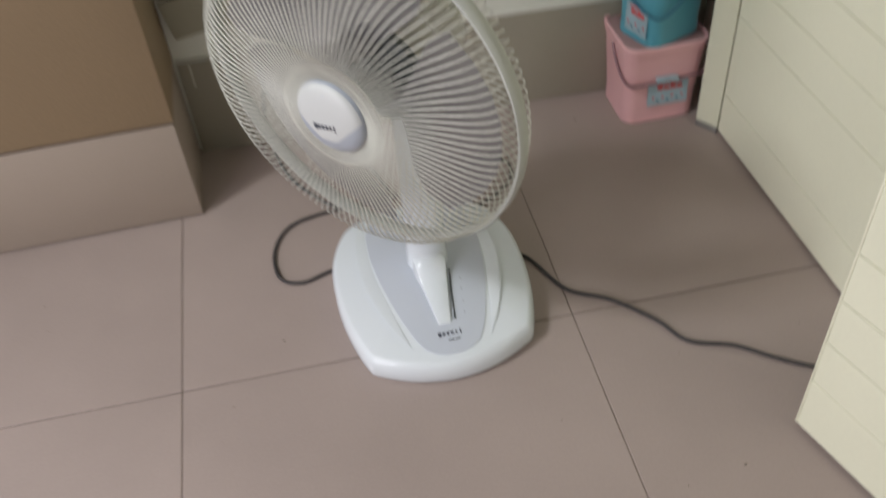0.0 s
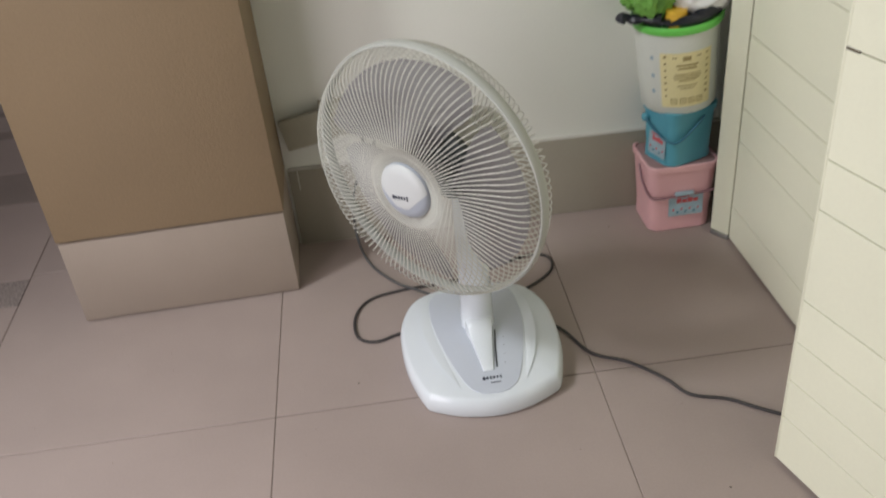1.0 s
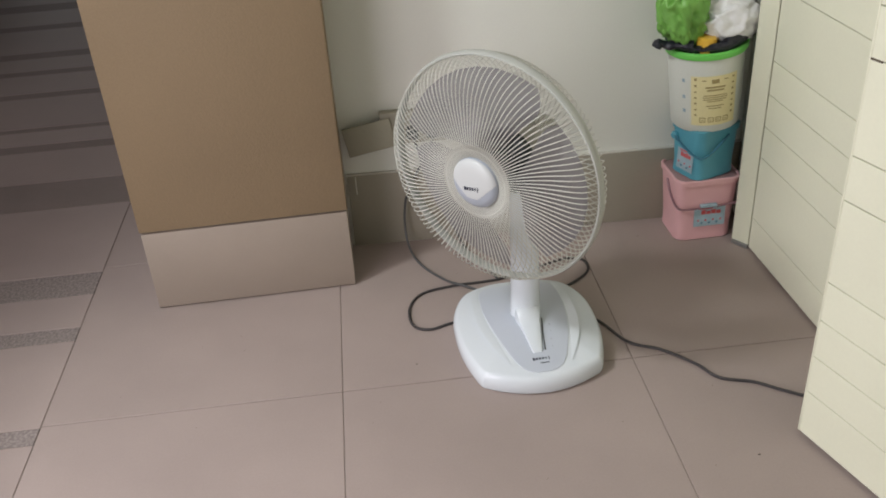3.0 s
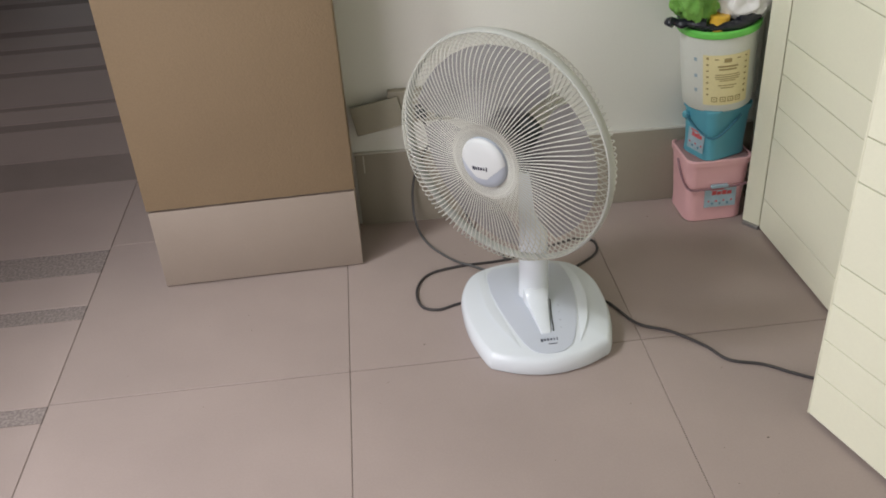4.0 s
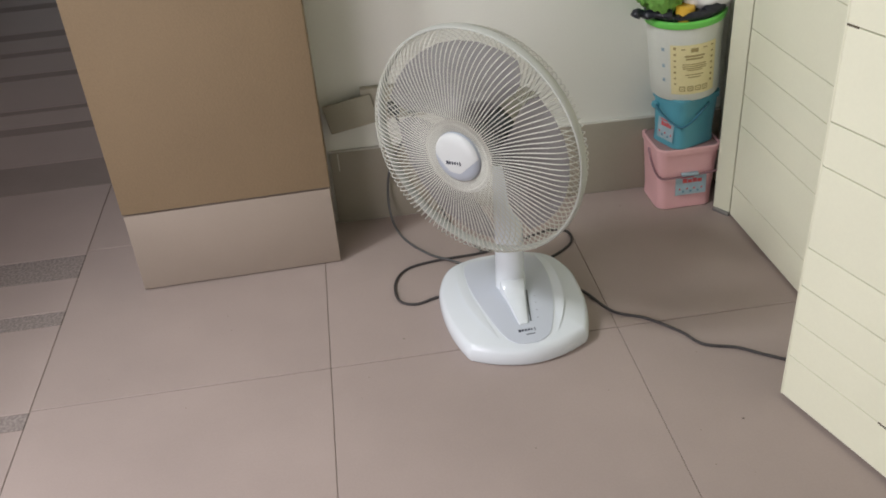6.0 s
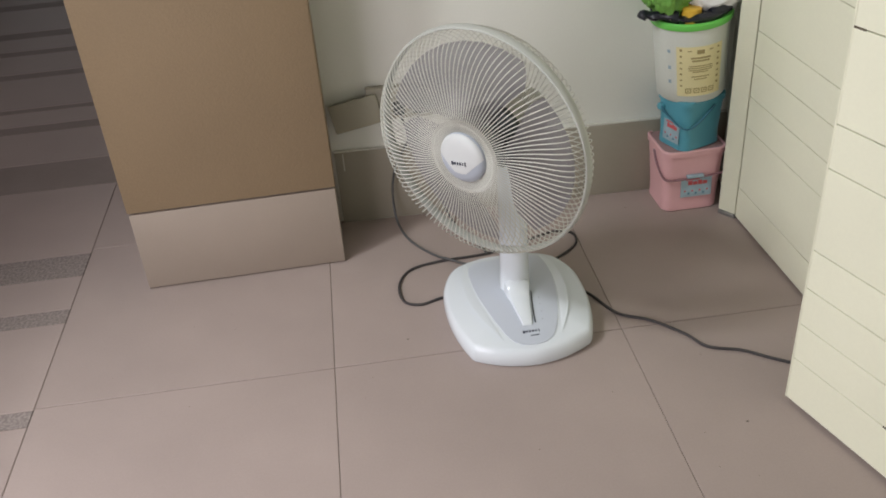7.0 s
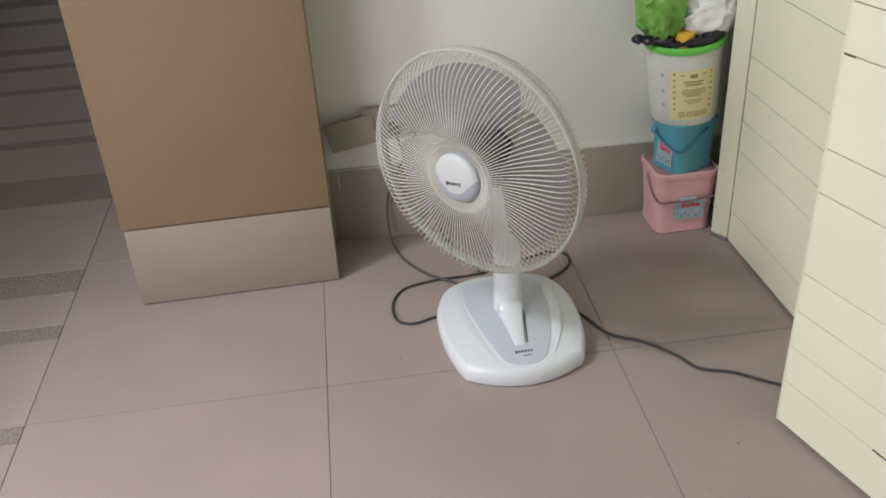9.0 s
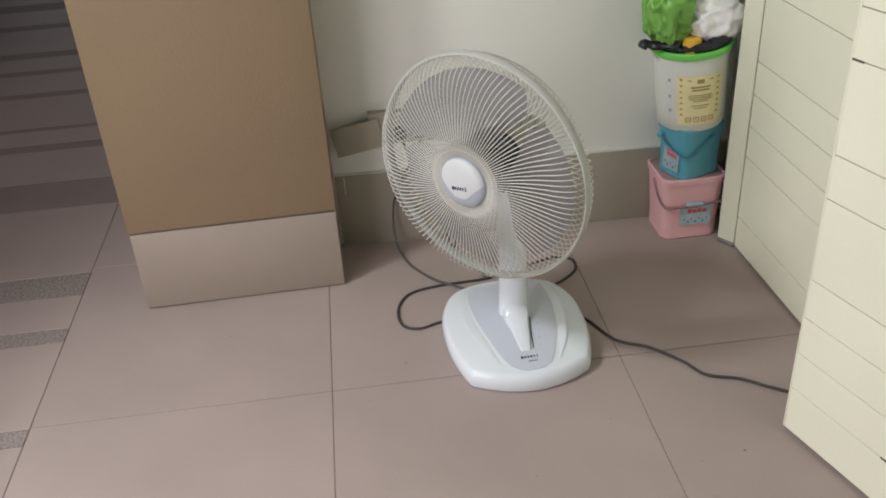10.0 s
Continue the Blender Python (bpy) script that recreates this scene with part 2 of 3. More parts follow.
box(-2.8, -1.28, -0.1, 0.0, -0.01, 2.7, bm=bm)
box(-2.8, -2.7, 0.0, 0.45, -0.01, 2.7, bm=bm)
box(-2.8, -2.7, 0.45, 1.45, -0.01, 0.9, bm=bm)
box(-2.8, -2.7, 0.45, 1.45, 2.1, 2.7, bm=bm)
box(-2.8, -2.7, 1.45, 5.2, -0.01, 2.7, bm=bm)
structure("wall_west", bm, BEIGE_PAINT, "unseen beige wall, its openings added for the lamps", "wall")
structure("wall_south_east", box(1.14, 1.24, -3.5, -1.02, -0.01, 2.7), BEIGE_PAINT, "unseen plain wall, kept dark to cut bounced light", "wall")

# pillar: brown painted shaft over a band of pale tiles
pillar = structure("pillar", box(-0.228, 0.228, 0.006, 0.42, -0.01, 2.7), GROUT, "square pillar, brown painted above a beige tile plinth", "pillar")
pillar.matrix_basis = pose(-0.194, 0.3855, 0, 0, 0, 1.3)
part("shaft", box(-0.2335, 0.2335, -0.003, 0.44, 0.2062, 2.698, 0.003), PILLAR_PAINT, pillar, "brown painted shaft")
part("plinth_tile", box(-0.2315, 0.2315, 0.0, 0.012, 0.0032, 0.201, 0.0015), PLINTH_TILE, pillar, "pale beige plinth tile")
part("plinth_tile", box(0.2195, 0.2315, 0.0125, 0.43, 0.0032, 0.201, 0.0015), PLINTH_TILE, pillar, "pale beige plinth tile")
part("plinth_tile", box(-0.2315, -0.2195, 0.0125, 0.43, 0.0032, 0.201, 0.0015), PLINTH_TILE, pillar, "pale beige plinth tile")

# skirting tiles along the north wall
skirting = structure("baseboard", box(-0.068, 1.25, -0.0085, -0.0005, 0.0, 0.2015), PALE_GROUT, "grey-beige tile skirting with pale joints", "skirting")
skirting.matrix_basis = wall_north_place
for x0, x1 in ((-0.068, 0.3595), (0.361, 0.9595), (0.961, 1.25)):
    part("tile", box(x0, x1, -0.0105, -0.003, 0.001, 0.1985, 0.0012), SKIRT_TILE, skirting)

part("grout_streak", box(-0.0485, -0.0460, -0.0112, -0.0100, 0.148, 0.196, 0.0004, segments=1), PALE_GROUT, skirting, "short streak of pale grout")

# boarded wall on the east side, with the white post at its end, and the open boarded door before it
# east boards start 6 mm up: the dark core makes the foot's shadow line
EAST_JOINTS = (0.006, 0.088, 0.247, 0.323, 0.40, 0.477, 0.63, 0.707, 0.86, 0.936, 1.013, 1.166, 1.32, 1.473, 1.55, 1.78, 2.01, 2.24, 2.47, 2.7)
DOOR_JOINTS = (0.008, 0.102, 0.179, 0.255, 0.332, 0.485, 0.561, 0.714, 0.79, 0.943, 1.02, 1.17, 1.25, 1.40, 1.55, 1.63, 1.78, 1.93, 2.04)


def boards(parent, length, joints, gap):
    """Boards laid along x on the face y = 0, looking to -y."""
    for z0, z1 in zip(joints, joints[1:]):
        part("board", box(0, length, -0.008, 0.0, z0 + gap / 2, z1 - gap / 2, 0.0008, segments=1), CREAM_BOARD, parent)


wall_east = structure("wall_east", box(0, 1.45, 0.0005, 0.07, 0, 2.7), BOARD_GAP, "wall clad with cream horizontal boards with thin dark joints", "wall")
wall_east.matrix_basis = pose(1.0025, 0.3612, 0, 0, 0, -90 + 1.5)
boards(wall_east, 1.45, EAST_JOINTS, 0.0016)

door = structure("door_1", box(0.001, 0.759, 0.0005, 0.032, 0.012, 2.035), BOARD_GAP, "open cream boarded door standing away from the wall", "door")
door.matrix_basis = pose(0.838, -0.268, 0, 0, 0, -90 + 17.6)
boards(door, 0.76, DOOR_JOINTS, 0.0018)
for x, z, w in ((0.0, 0.714, 0.022), (0.20, 0.102, 0.03)):
    part("chip", box(x, x + w, -0.0085, -0.006, z - 0.0022, z + 0.0014, 0.0004, segments=1), BOARD_GAP, door, "dark chipped joint")
part("back_panel", box(0.0, 0.76, 0.0325, 0.036, 0.008, 2.04, 0.0006), CREAM_BOARD, door)
part("edge_strip", box(-0.004, 0.0, -0.008, 0.036, 0.008, 2.04, 0.0008), CREAM_BOARD, door)

post = structure("trim", box(0.0, 0.0465, 0.0, 0.03, 0.010, 2.69, 0.002), CREAM_BOARD, "cream painted door post in the corner", "post")
post.matrix_basis = pose(0.967, 0.4005, 0, 0, 0, -56)
part("foot_block", box(0.002, 0.046, -0.003, 0.028, 0.0, 0.0095, 0.001), STEEL, post, "small dull grey block under the post")

# ---- the fan ----


def power_cord(points, radius, mat, label):
    return tagged(part("power_cord", tube(smooth_path(points, 10), radius, 8), mat), label, "cable")


FAN = pose(0.399, 0.095, 0, 0, 0, 1.5)
fan = empty("table_fan", FAN, "white table fan with cream wire guard, on tiled floor", "fan")

half = [(0.0, -0.178), (0.06, -0.168), (0.110, -0.145), (0.128, -0.126), (0.147, -0.055), (0.153, 0.02), (0.147, 0.09), (0.116, 0.154), (0.058, 0.181)]
outline = smooth_path([(x, y, 0) for x, y in half] + [(0, 0.185, 0)] + [(-x, y, 0) for x, y in reversed(half[1:])], 5, True)


def edge_at(angle):
    """Distance from the middle of the base to its outline, in a direction."""
    return min(((abs((math.atan2(p.y, p.x) - angle + math.pi) % (2 * math.pi) - math.pi), p.length) for p in outline))[1]


def base_top(x, y):
    s = min(math.hypot(x, y) / edge_at(math.atan2(y, x)), 0.93) / 0.93
    return 0.042 + 0.024 * (1 - s**1.7)


rings = [[(p.x * s, p.y * s, z) for p in outline] for s, z in ((0.955, 0.0), (0.985, 0.003), (1.0, 0.010), (1.0, 0.022), (0.992, 0.030), (0.972, 0.0375), (0.945, 0.0412))]
rings += [[(p.x * s, p.y * s, 0.042 + 0.024 * (1 - (s / 0.93) ** 1.7)) for p in outline] for s in (0.93, 0.8, 0.65, 0.5, 0.35, 0.2, 0.08)]
part("base", loft(rings), WHITE_PLASTIC, fan, "glossy white plastic base")

# blue-grey control panel laid into the top of the base
widths = ((-0.160, 0.012), (-0.156, 0.026), (-0.145, 0.041), (-0.125, 0.052), (-0.09, 0.064), (-0.05, 0.074), (0.0, 0.083), (0.05, 0.088), (0.10, 0.087), (0.13, 0.082), (0.15, 0.068))
bm = bmesh.new()
rows = []
for y, w in widths:
    rows.append([bm.verts.new((w * k / 8, y, base_top(w * k / 8, y) + 0.0016)) for k in range(-8, 9)])
for a, b in zip(rows, rows[1:]):
    for k in range(16):
        bm.faces.new((a[k], a[k + 1], b[k + 1], b[k]))
bmesh.ops.recalc_face_normals(bm, faces=bm.faces[:])
bmesh.ops.solidify(bm, geom=bm.faces[:], thickness=0.003)
bmesh.ops.recalc_face_normals(bm, faces=bm.faces[:])
panel = part("control_panel", bm, BLUE_GREY, fan, "matt blue-grey control panel")
for side in (-1, 1):
    line = [Vector((side * x, y, base_top(side * x, y) + 0.0012)) for x, y in ((0.086, 0.150), (0.096, 0.11), (0.0985, 0.06), (0.0955, 0.0), (0.087, -0.05), (0.076, -0.095), (0.060, -0.138))]
    part("ridge", tube(smooth_path(line, 6), 0.0125, 14, flat=0.075, taper=lambda t: 0.08 + 0.92 * math.sin(math.pi * min(t * 1.02 + 0.02, 1)) ** 0.8), WHITE_PLASTIC, fan)

# tongue that runs from the column down to the front, with a dark slot beside it
rings = []
for y, w, up in ((0.02, 0.026, 0.030), (-0.006, 0.0262, 0.032), (-0.017, 0.0250, 0.028), (-0.0265, 0.0232, 0.0205), (-0.031, 0.0218, 0.0145), (-0.05, 0.0190, 0.0118), (-0.085, 0.0140, 0.0085), (-0.108, 0.0105, 0.0065), (-0.112, 0.009, 0.003)):
    z, x = base_top(0, y), -0.002 + y * 0.02
    rings.append([(x - w, y, z - 0.004), (x + w, y, z - 0.004), (x + w * 0.93, y, z + up * 0.75), (x + w * 0.55, y, z + up), (x - w * 0.55, y, z + up), (x - w * 0.93, y, z + up * 0.75)])
part("tongue", loft(rings), WHITE_PLASTIC, fan)
slot = smooth_path([(0.026, -0.015, base_top(0.02, -0.015) + 0.003), (0.0185, -0.06, base_top(0.015, -0.06) + 0.0026), (0.0125, -0.107, base_top(0.01, -0.107) + 0.0024)], 3)
part("slot", tube(slot, 0.0011, 6), MOTOR_DARK, fan)
for k, y in enumerate((-0.035, -0.056, -0.078, -0.099)):
    x = 0.038 - 0.003 * k
    part("indicator", turned([(0.0008, 0.0), (0.0008, 0.0007), (0.0, 0.0009)], 8), DARK_PRINT, panel, m=Matrix.Translation((x, y, base_top(x, y) + 0.0016)))


def print_bar(parent, place, wide, high, deep=0.0006, mat=None):
    return part("print", box(-wide / 2, wide / 2, -high / 2, high / 2, 0, deep), mat or DARK_PRINT, parent, m=place)


for k, (w, h) in enumerate(((0.006, 0.008), (0.005, 0.006), (0.004, 0.007), (0.005, 0.006), (0.003, 0.006), (0.0022, 0.009))):
    x = -0.016 + 0.0062 * k
    print_bar(panel, Matrix.Translation((x, -0.128, base_top(x, -0.128) + 0.0018)) @ Matrix.Rotation(radians(16), 4, "X"), w * 0.8, h * 0.8)
print_bar(panel, Matrix.Translation((0.004, -0.139, base_top(0, -0.139) + 0.0018)) @ Matrix.Rotation(radians(16), 4, "X"), 0.018, 0.0016)

# column up to the motor
part("column", loft([[(-0.001 + 0.0305 * a * math.cos(t), 0.020 + 0.0305 * a * math.sin(t), z) for t in (2 * math.pi * k / 32 for k in range(32))]
                     for a, z in ((1.06, 0.052), (1.05, 0.066), (1.03, 0.08), (1.0, 0.12), (0.97, 0.2), (0.95, 0.29), (0.93, 0.36), (0.80, 0.385))]), WHITE_PLASTIC, fan, "white column")

# the head: z is ahead of the guard, the clamp ring lies at z = 0
HEAD_YAW, HEAD_PITCH, HEAD = 43.7, -1.3, Vector((0.329, 0.039, 0.444))
ahead = Vector((-math.sin(radians(HEAD_YAW)) * math.cos(radians(HEAD_PITCH)), -math.cos(radians(HEAD_YAW)) * math.cos(radians(HEAD_PITCH)), math.sin(radians(HEAD_PITCH))))
right = Vector((math.cos(radians(HEAD_YAW)), -math.sin(radians(HEAD_YAW)), 0))
above = ahead.cross(right)
M = FAN.inverted() @ (Matrix.Translation(HEAD) @ Matrix((right, above, ahead)).transposed().to_4x4())
R = 0.2225

# cream housing coloured greyer, to stand for the shade behind the guard
part("motor", turned([(0.0, -0.050), (0.047, -0.050), (0.051, -0.056), (0.056, -0.125), (0.054, -0.15), (0.044, -0.172), (0.026, -0.184), (0.0, -0.187)], 40), GREY_CREAM, fan, "cream motor housing, greyed for the shade behind the guard", m=M)
part("motor_plate", turned([(0.0, -0.026), (0.020, -0.027), (0.058, -0.031), (0.064, -0.036), (0.064, -0.048), (0.0, -0.048)], 40), MOTOR_DARK, fan, "dark front plate of the motor", m=M)
part("neck", tube([M @ Vector((0, 0, -0.115)), M @ Vector((0, -0.05, -0.115)), M @ Vector((0.0, -0.10, -0.11))], 0.026, 16), WHITE_PLASTIC, fan)
clamp = part("clamp_ring", tube([Vector((R * math.cos(a), R * math.sin(a), 0)) for a in (2 * math.pi * k / 96 for k in range(96))], 0.0042, 10, True, flat=2.5), RIM_GREY, fan, "grey-white clamp ring", m=M)

spinner = part("spinner", turned([(0.0, 0.034), (0.018, 0.033), (0.030, 0.026), (0.034, 0.015), (0.035, -0.022), (0.0, -0.022)], 32), MOTOR_DARK, fan, "blade hub", m=M)
for k in range(3):
    bm, grid = bmesh.new(), []
    for i in range(9):
        r = 0.034 + 0.160 * i / 8
        span = radians(26 + 82 * math.sin(math.pi * (0.03 + 0.62 * i / 8)))
        row = []
        for j in range(9):
            t = j / 8 - 0.5
            a = span * t + radians(14) * (i / 8)
            row.append(bm.verts.new((r * math.cos(a), r * math.sin(a), 0.0 + 0.042 * t * (1.15 - 0.5 * i / 8) + 0.006 * (4 * t * t - 1))))
        grid.append(row)
    for a, b in zip(grid, grid[1:]):
        for j in range(8):
            bm.faces.new((a[j], a[j + 1], b[j + 1], b[j]))
    bmesh.ops.solidify(bm, geom=bm.faces[:], thickness=0.0016)
    part("blade", bm, BLADE, fan, "smoky see-through blade", m=M @ Matrix.Rotation(radians(98 + 120 * k), 4, "Z"))


def guard_wire(profile, swirl, radius):
    pts = smooth_path([(r * math.cos(swirl * g), r * math.sin(swirl * g), z) for r, z, g in profile], 3)
    return tube(pts, radius, 5)


def wires(parent, count, bm):
    first = part("wire", bm, CREAM_PLASTIC, parent)
    for k in range(1, count):
        ob = new("wire", first.data)
        ob.parent = parent
        ob.matrix_basis = Matrix.Rotation(2 * math.pi * k / count, 4, "Z")


front_guard = part("front_guard", tube([Vector((0.0645 * math.cos(a), 0.0645 * math.sin(a), 0.0592)) for a in (2 * math.pi * k / 64 for k in range(64))], 0.0011, 6, True), CREAM_PLASTIC, fan, "cream spiral wire guard")
front_guard.matrix_basis = M
wires(front_guard, 120, guard_wire(((0.048, 0.054, 0.0), (0.058, 0.0585, 0.02), (0.08, 0.0615, 0.06), (0.12, 0.058, 0.2), (0.16, 0.054, 0.4), (0.19, 0.047, 0.65), (0.209, 0.035, 0.85), (0.2185, 0.019, 0.95), (0.2215, 0.002, 1.0)), radians(-6), 0.00095))
part("inner_ring", turned([(0.044, 0.046), (0.052, 0.0445), (0.066, 0.0490), (0.0712, 0.0540), (0.0720, 0.0570), (0.0700, 0.0570), (0.064, 0.0520), (0.0515, 0.0485), (0.044, 0.050)], 64), GREY_CREAM, front_guard, "grey-cream dished ring round the hub cap")

rear_guard = part("rear_guard", tube([Vector((0.074 * math.cos(a), 0.074 * math.sin(a), -0.0865)) for a in (2 * math.pi * k / 64 for k in range(64))], 0.0018, 6, True), CREAM_PLASTIC, fan, "cream rear wire guard")
rear_guard.matrix_basis = M
wires(rear_guard, 104, guard_wire(((0.070, -0.086, 0.0), (0.11, -0.083, 0.1), (0.16, -0.072, 0.35), (0.193, -0.056, 0.6), (0.212, -0.036, 0.85), (0.2195, -0.018, 0.95), (0.2205, -0.002, 1.0)), radians(9), 0.0009))

# hub cap: blue-grey dome, white badge and a dark line of print
cap = part("hub_cap", turned([(0.0, 0.0705), (0.0225, 0.0698), (0.038, 0.0672), (0.0455, 0.063), (0.0485, 0.058), (0.048, 0.050), (0.0, 0.050)], 48), CAP_BLUE, fan, "round white and blue-grey hub cap", m=M)


def cap_height(r):
    return float(np.interp(r, (0.0, 0.0225, 0.038, 0.0455, 0.0485), (0.0705, 0.0698, 0.0672, 0.063, 0.058)))


badge = []
for k in range(48):
    a = 2 * math.pi * k / 48
    x, y = 0.0477 * math.cos(a), 0.0477 * math.sin(a)
    low = -0.027 + 0.95 * max(abs(x) - 0.011, 0)
    badge.append((x, max(y, low)))
bm = bmesh.new()
grid = [[bm.verts.new((x * s, (y - 0.008) * s + 0.008, cap_height(math.hypot(x * s, (y - 0.008) * s + 0.008)) + 0.0009)) for x, y in badge] for s in (1.0, 0.97, 0.92, 0.85, 0.7, 0.5, 0.25)]
for a, b in zip(grid, grid[1:]):
    for k in range(48):
        bm.faces.new((a[k], a[(k + 1) % 48], b[(k + 1) % 48], b[k]))
bm.faces.new(grid[-1])
bmesh.ops.recalc_face_normals(bm, faces=bm.faces[:])
part("badge", bm, CREAM_WHITE, cap, "white shield-shaped badge", m=M)
for k, (w, h) in enumerate(((0.0055, 0.008), (0.0048, 0.006), (0.0035, 0.007), (0.0048, 0.006), (0.003, 0.006), (0.0024, 0.010))):
    print_bar(cap, M @ Matrix.Translation((-0.0145 + 0.0056 * k, -0.008 + 0.0007 * k, 0.0712)), w * 0.8, h * 0.85, 0.0009)
print_bar(cap, M @ Matrix.Translation((0.002, 0.036, 0.0672)), 0.003, 0.003, 0.001, BLUE_GREY)

# ---- cables ----
power_cord([(0.30, 0.19, 0.005), (0.245, 0.188, 0.0034), (0.196, 0.173, 0.0034), (0.160, 0.195, 0.0034), (0.157, 0.262, 0.0034), (0.19, 0.316, 0.0034), (0.266, 0.336, 0.0034),
            (0.375, 0.343, 0.0034), (0.47, 0.375, 0.0034), (0.55, 0.402, 0.0034), (0.592, 0.385, 0.0034), (0.588, 0.335, 0.0034), (0.537, 0.290, 0.0034), (0.47, 0.255, 0.005)],
           0.0031, CORD, "black rubber cord looped on the floor round the fan")
power_cord([(0.50, 0.17, 0.005), (0.56, 0.139, 0.0034), (0.604, 0.051, 0.0034), (0.665, 0.011, 0.0034), (0.718, -0.047, 0.0034), (0.748, -0.096, 0.0034), (0.808, -0.121, 0.0034),
            (0.852, -0.154, 0.0034), (0.90, -0.185, 0.0034), (0.96, -0.21, 0.0045)], 0.0031, CORD, "black rubber cord running across the floor to the door")
power_cord([(0.258, 0.535, 0.30), (0.236, 0.545, 0.245), (0.196, 0.550, 0.175), (0.178, 0.553, 0.12), (0.172, 0.546, 0.06), (0.178, 0.515, 0.012), (0.201, 0.442, 0.0035), (0.249, 0.367, 0.0035), (0.29, 0.322, 0.010), (0.335, 0.28, 0.012)],
           0.003, GREY_CORD, "thin dark grey cord hanging from the wall socket")
power_cord([(0.212, 0.535, 0.30), (0.222, 0.551, 0.26), (0.250, 0.551, 0.19), (0.278, 0.548, 0.10), (0.315, 0.50, 0.008), (0.352, 0.42, 0.0035), (0.372, 0.335, 0.010)], 0.003, GREY_CORD, "thin dark grey cord hanging down the white wall")

# crooked socket box on the wall
socket_box = empty("socket_box", pose(0.165, 0.5725, 0.316, 0, 0, -1.6), "beige socket box with a crooked cover on the wall", "socket")
part("back_box", box(-0.03, 0.125, -0.016, 0.007, -0.036, 0.046, 0.003), BEIGE_PLATE, socket_box)
cover = part("cover", box(-0.118, 0.0, -0.024, -0.017, -0.037, 0.037, 0.003), BEIGE_PLATE, socket_box, "loose tilted beige cover", m=Matrix.Rotation(radians(-10.5), 4, "Y"))
bm = box(-0.108, -0.010, -0.0165, 0.004, -0.029, 0.027)
part("cover_back", bm, MOTOR_DARK, socket_box, m=Matrix.Rotation(radians(-10.5), 4, "Y"))
for x in (0.045, 0.092):
    part("plug", box(x - 0.014, x + 0.014, -0.042, -0.0165, -0.016, 0.012, 0.004), MOTOR_DARK, socket_box, "dark plug")

# ---- buckets in the corner ----


def bucket(name, m, wide, deep, high, flare, mat, lid_mat, label):
    thing = empty(name, m, label, "bucket")
    wall = [(wide, deep, 0.0), (wide + 0.005, deep + 0.005, 0.003)]
    wall += [(wide + flare * k / 4, deep + flare * k / 4, 0.003 + (high - 0.018) * k / 4) for k in (1, 2, 3, 4)]
    top = wide + flare, deep + flare
    wall += [(top[0] + 0.006, top[1] + 0.006, high - 0.0145), (top[0] + 0.007, top[1] + 0.007, high - 0.002), (top[0] + 0.004, top[1] + 0.004, high), (top[0] - 0.003, top[1] - 0.003, high), (top[0] - 0.004, top[1] - 0.004, high - 0.012)]
    part("body", loft([rounded_rect(w, d, 0.024, z) for w, d, z in wall]), mat, thing)
    part("lid", loft([rounded_rect(top[0] - 0.005, top[1] - 0.005, 0.022, high - 0.011), rounded_rect(top[0] - 0.005, top[1] - 0.005, 0.022, high - 0.004), rounded_rect(top[0] - 0.012, top[1] - 0.012, 0.02, high - 0.002)]), lid_mat, thing)
    return thing


def sticker(thing, m, wide, high, dots):
    card = part("sticker", box(-wide / 2, wide / 2, -0.001, 0.0, -high / 2, high / 2), STICKER, thing, "pale blue printed sticker", m=m)
    for k in range(4):
        part("print", box(wide * (-0.27 + 0.16 * k), wide * (-0.13 + 0.16 * k), -0.0016, -0.0011, high * 0.14, high * (0.36 - 0.05 * (k % 2))), RED_PRINT, card, m=m)
    part("print", box(-wide * 0.34, wide * 0.1, -0.0016, -0.0011, high * 0.40, high * 0.46), RED_PRINT, card, m=m)
    for k in range(dots):
        x, z = wide * (-0.36 + 0.72 * k / (dots - 1)), high * (-0.18 - 0.14 * (k % 2))
        part("print", box(x - 0.0022, x + 0.0022, -0.0016, -0.0011, z - 0.0022, z + 0.0022), BLUE_DARK if k % 2 else RED_PRINT, card, m=m)


pink = bucket("pink_bucket", pose(0.9058, 0.490, 0, 0, 0, 0.6), 0.137, 0.118, 0.169, 0.018, PINK, PINK_LID, "square pink plastic bucket with lid, standing on the floor")
part("handle", tube(smooth_path([(-0.0785, 0.006, 0.146), (-0.0795, -0.014, 0.126), (-0.0785, -0.038, 0.109), (-0.0755, -0.060, 0.099), (-0.066, -0.0715, 0.0955), (-0.04, -0.0725, 0.0945), (0.0, -0.073, 0.0955), (0.045, -0.0725, 0.0985), (0.070, -0.0705, 0.101), (0.0785, -0.060, 0.106)], 5), 0.0027, 8), MAUVE, pink, "mauve plastic handle lying against the front")
part("latch", box(-0.020, 0.022, -0.0775, -0.066, 0.097, 0.104, 0.002), STICKER, pink, "pale blue catch under the handle")
sticker(pink, pose(0.008, -0.0652, 0.066, -3.2), 0.078, 0.050, 7)

blue = bucket("blue_bucket", pose(0.9068, 0.482, 0.1675, 0, 0, 21), 0.115, 0.098, 0.1305, 0.010, BLUE, BLUE_DARK, "small square blue plastic bucket stacked on the pink one")
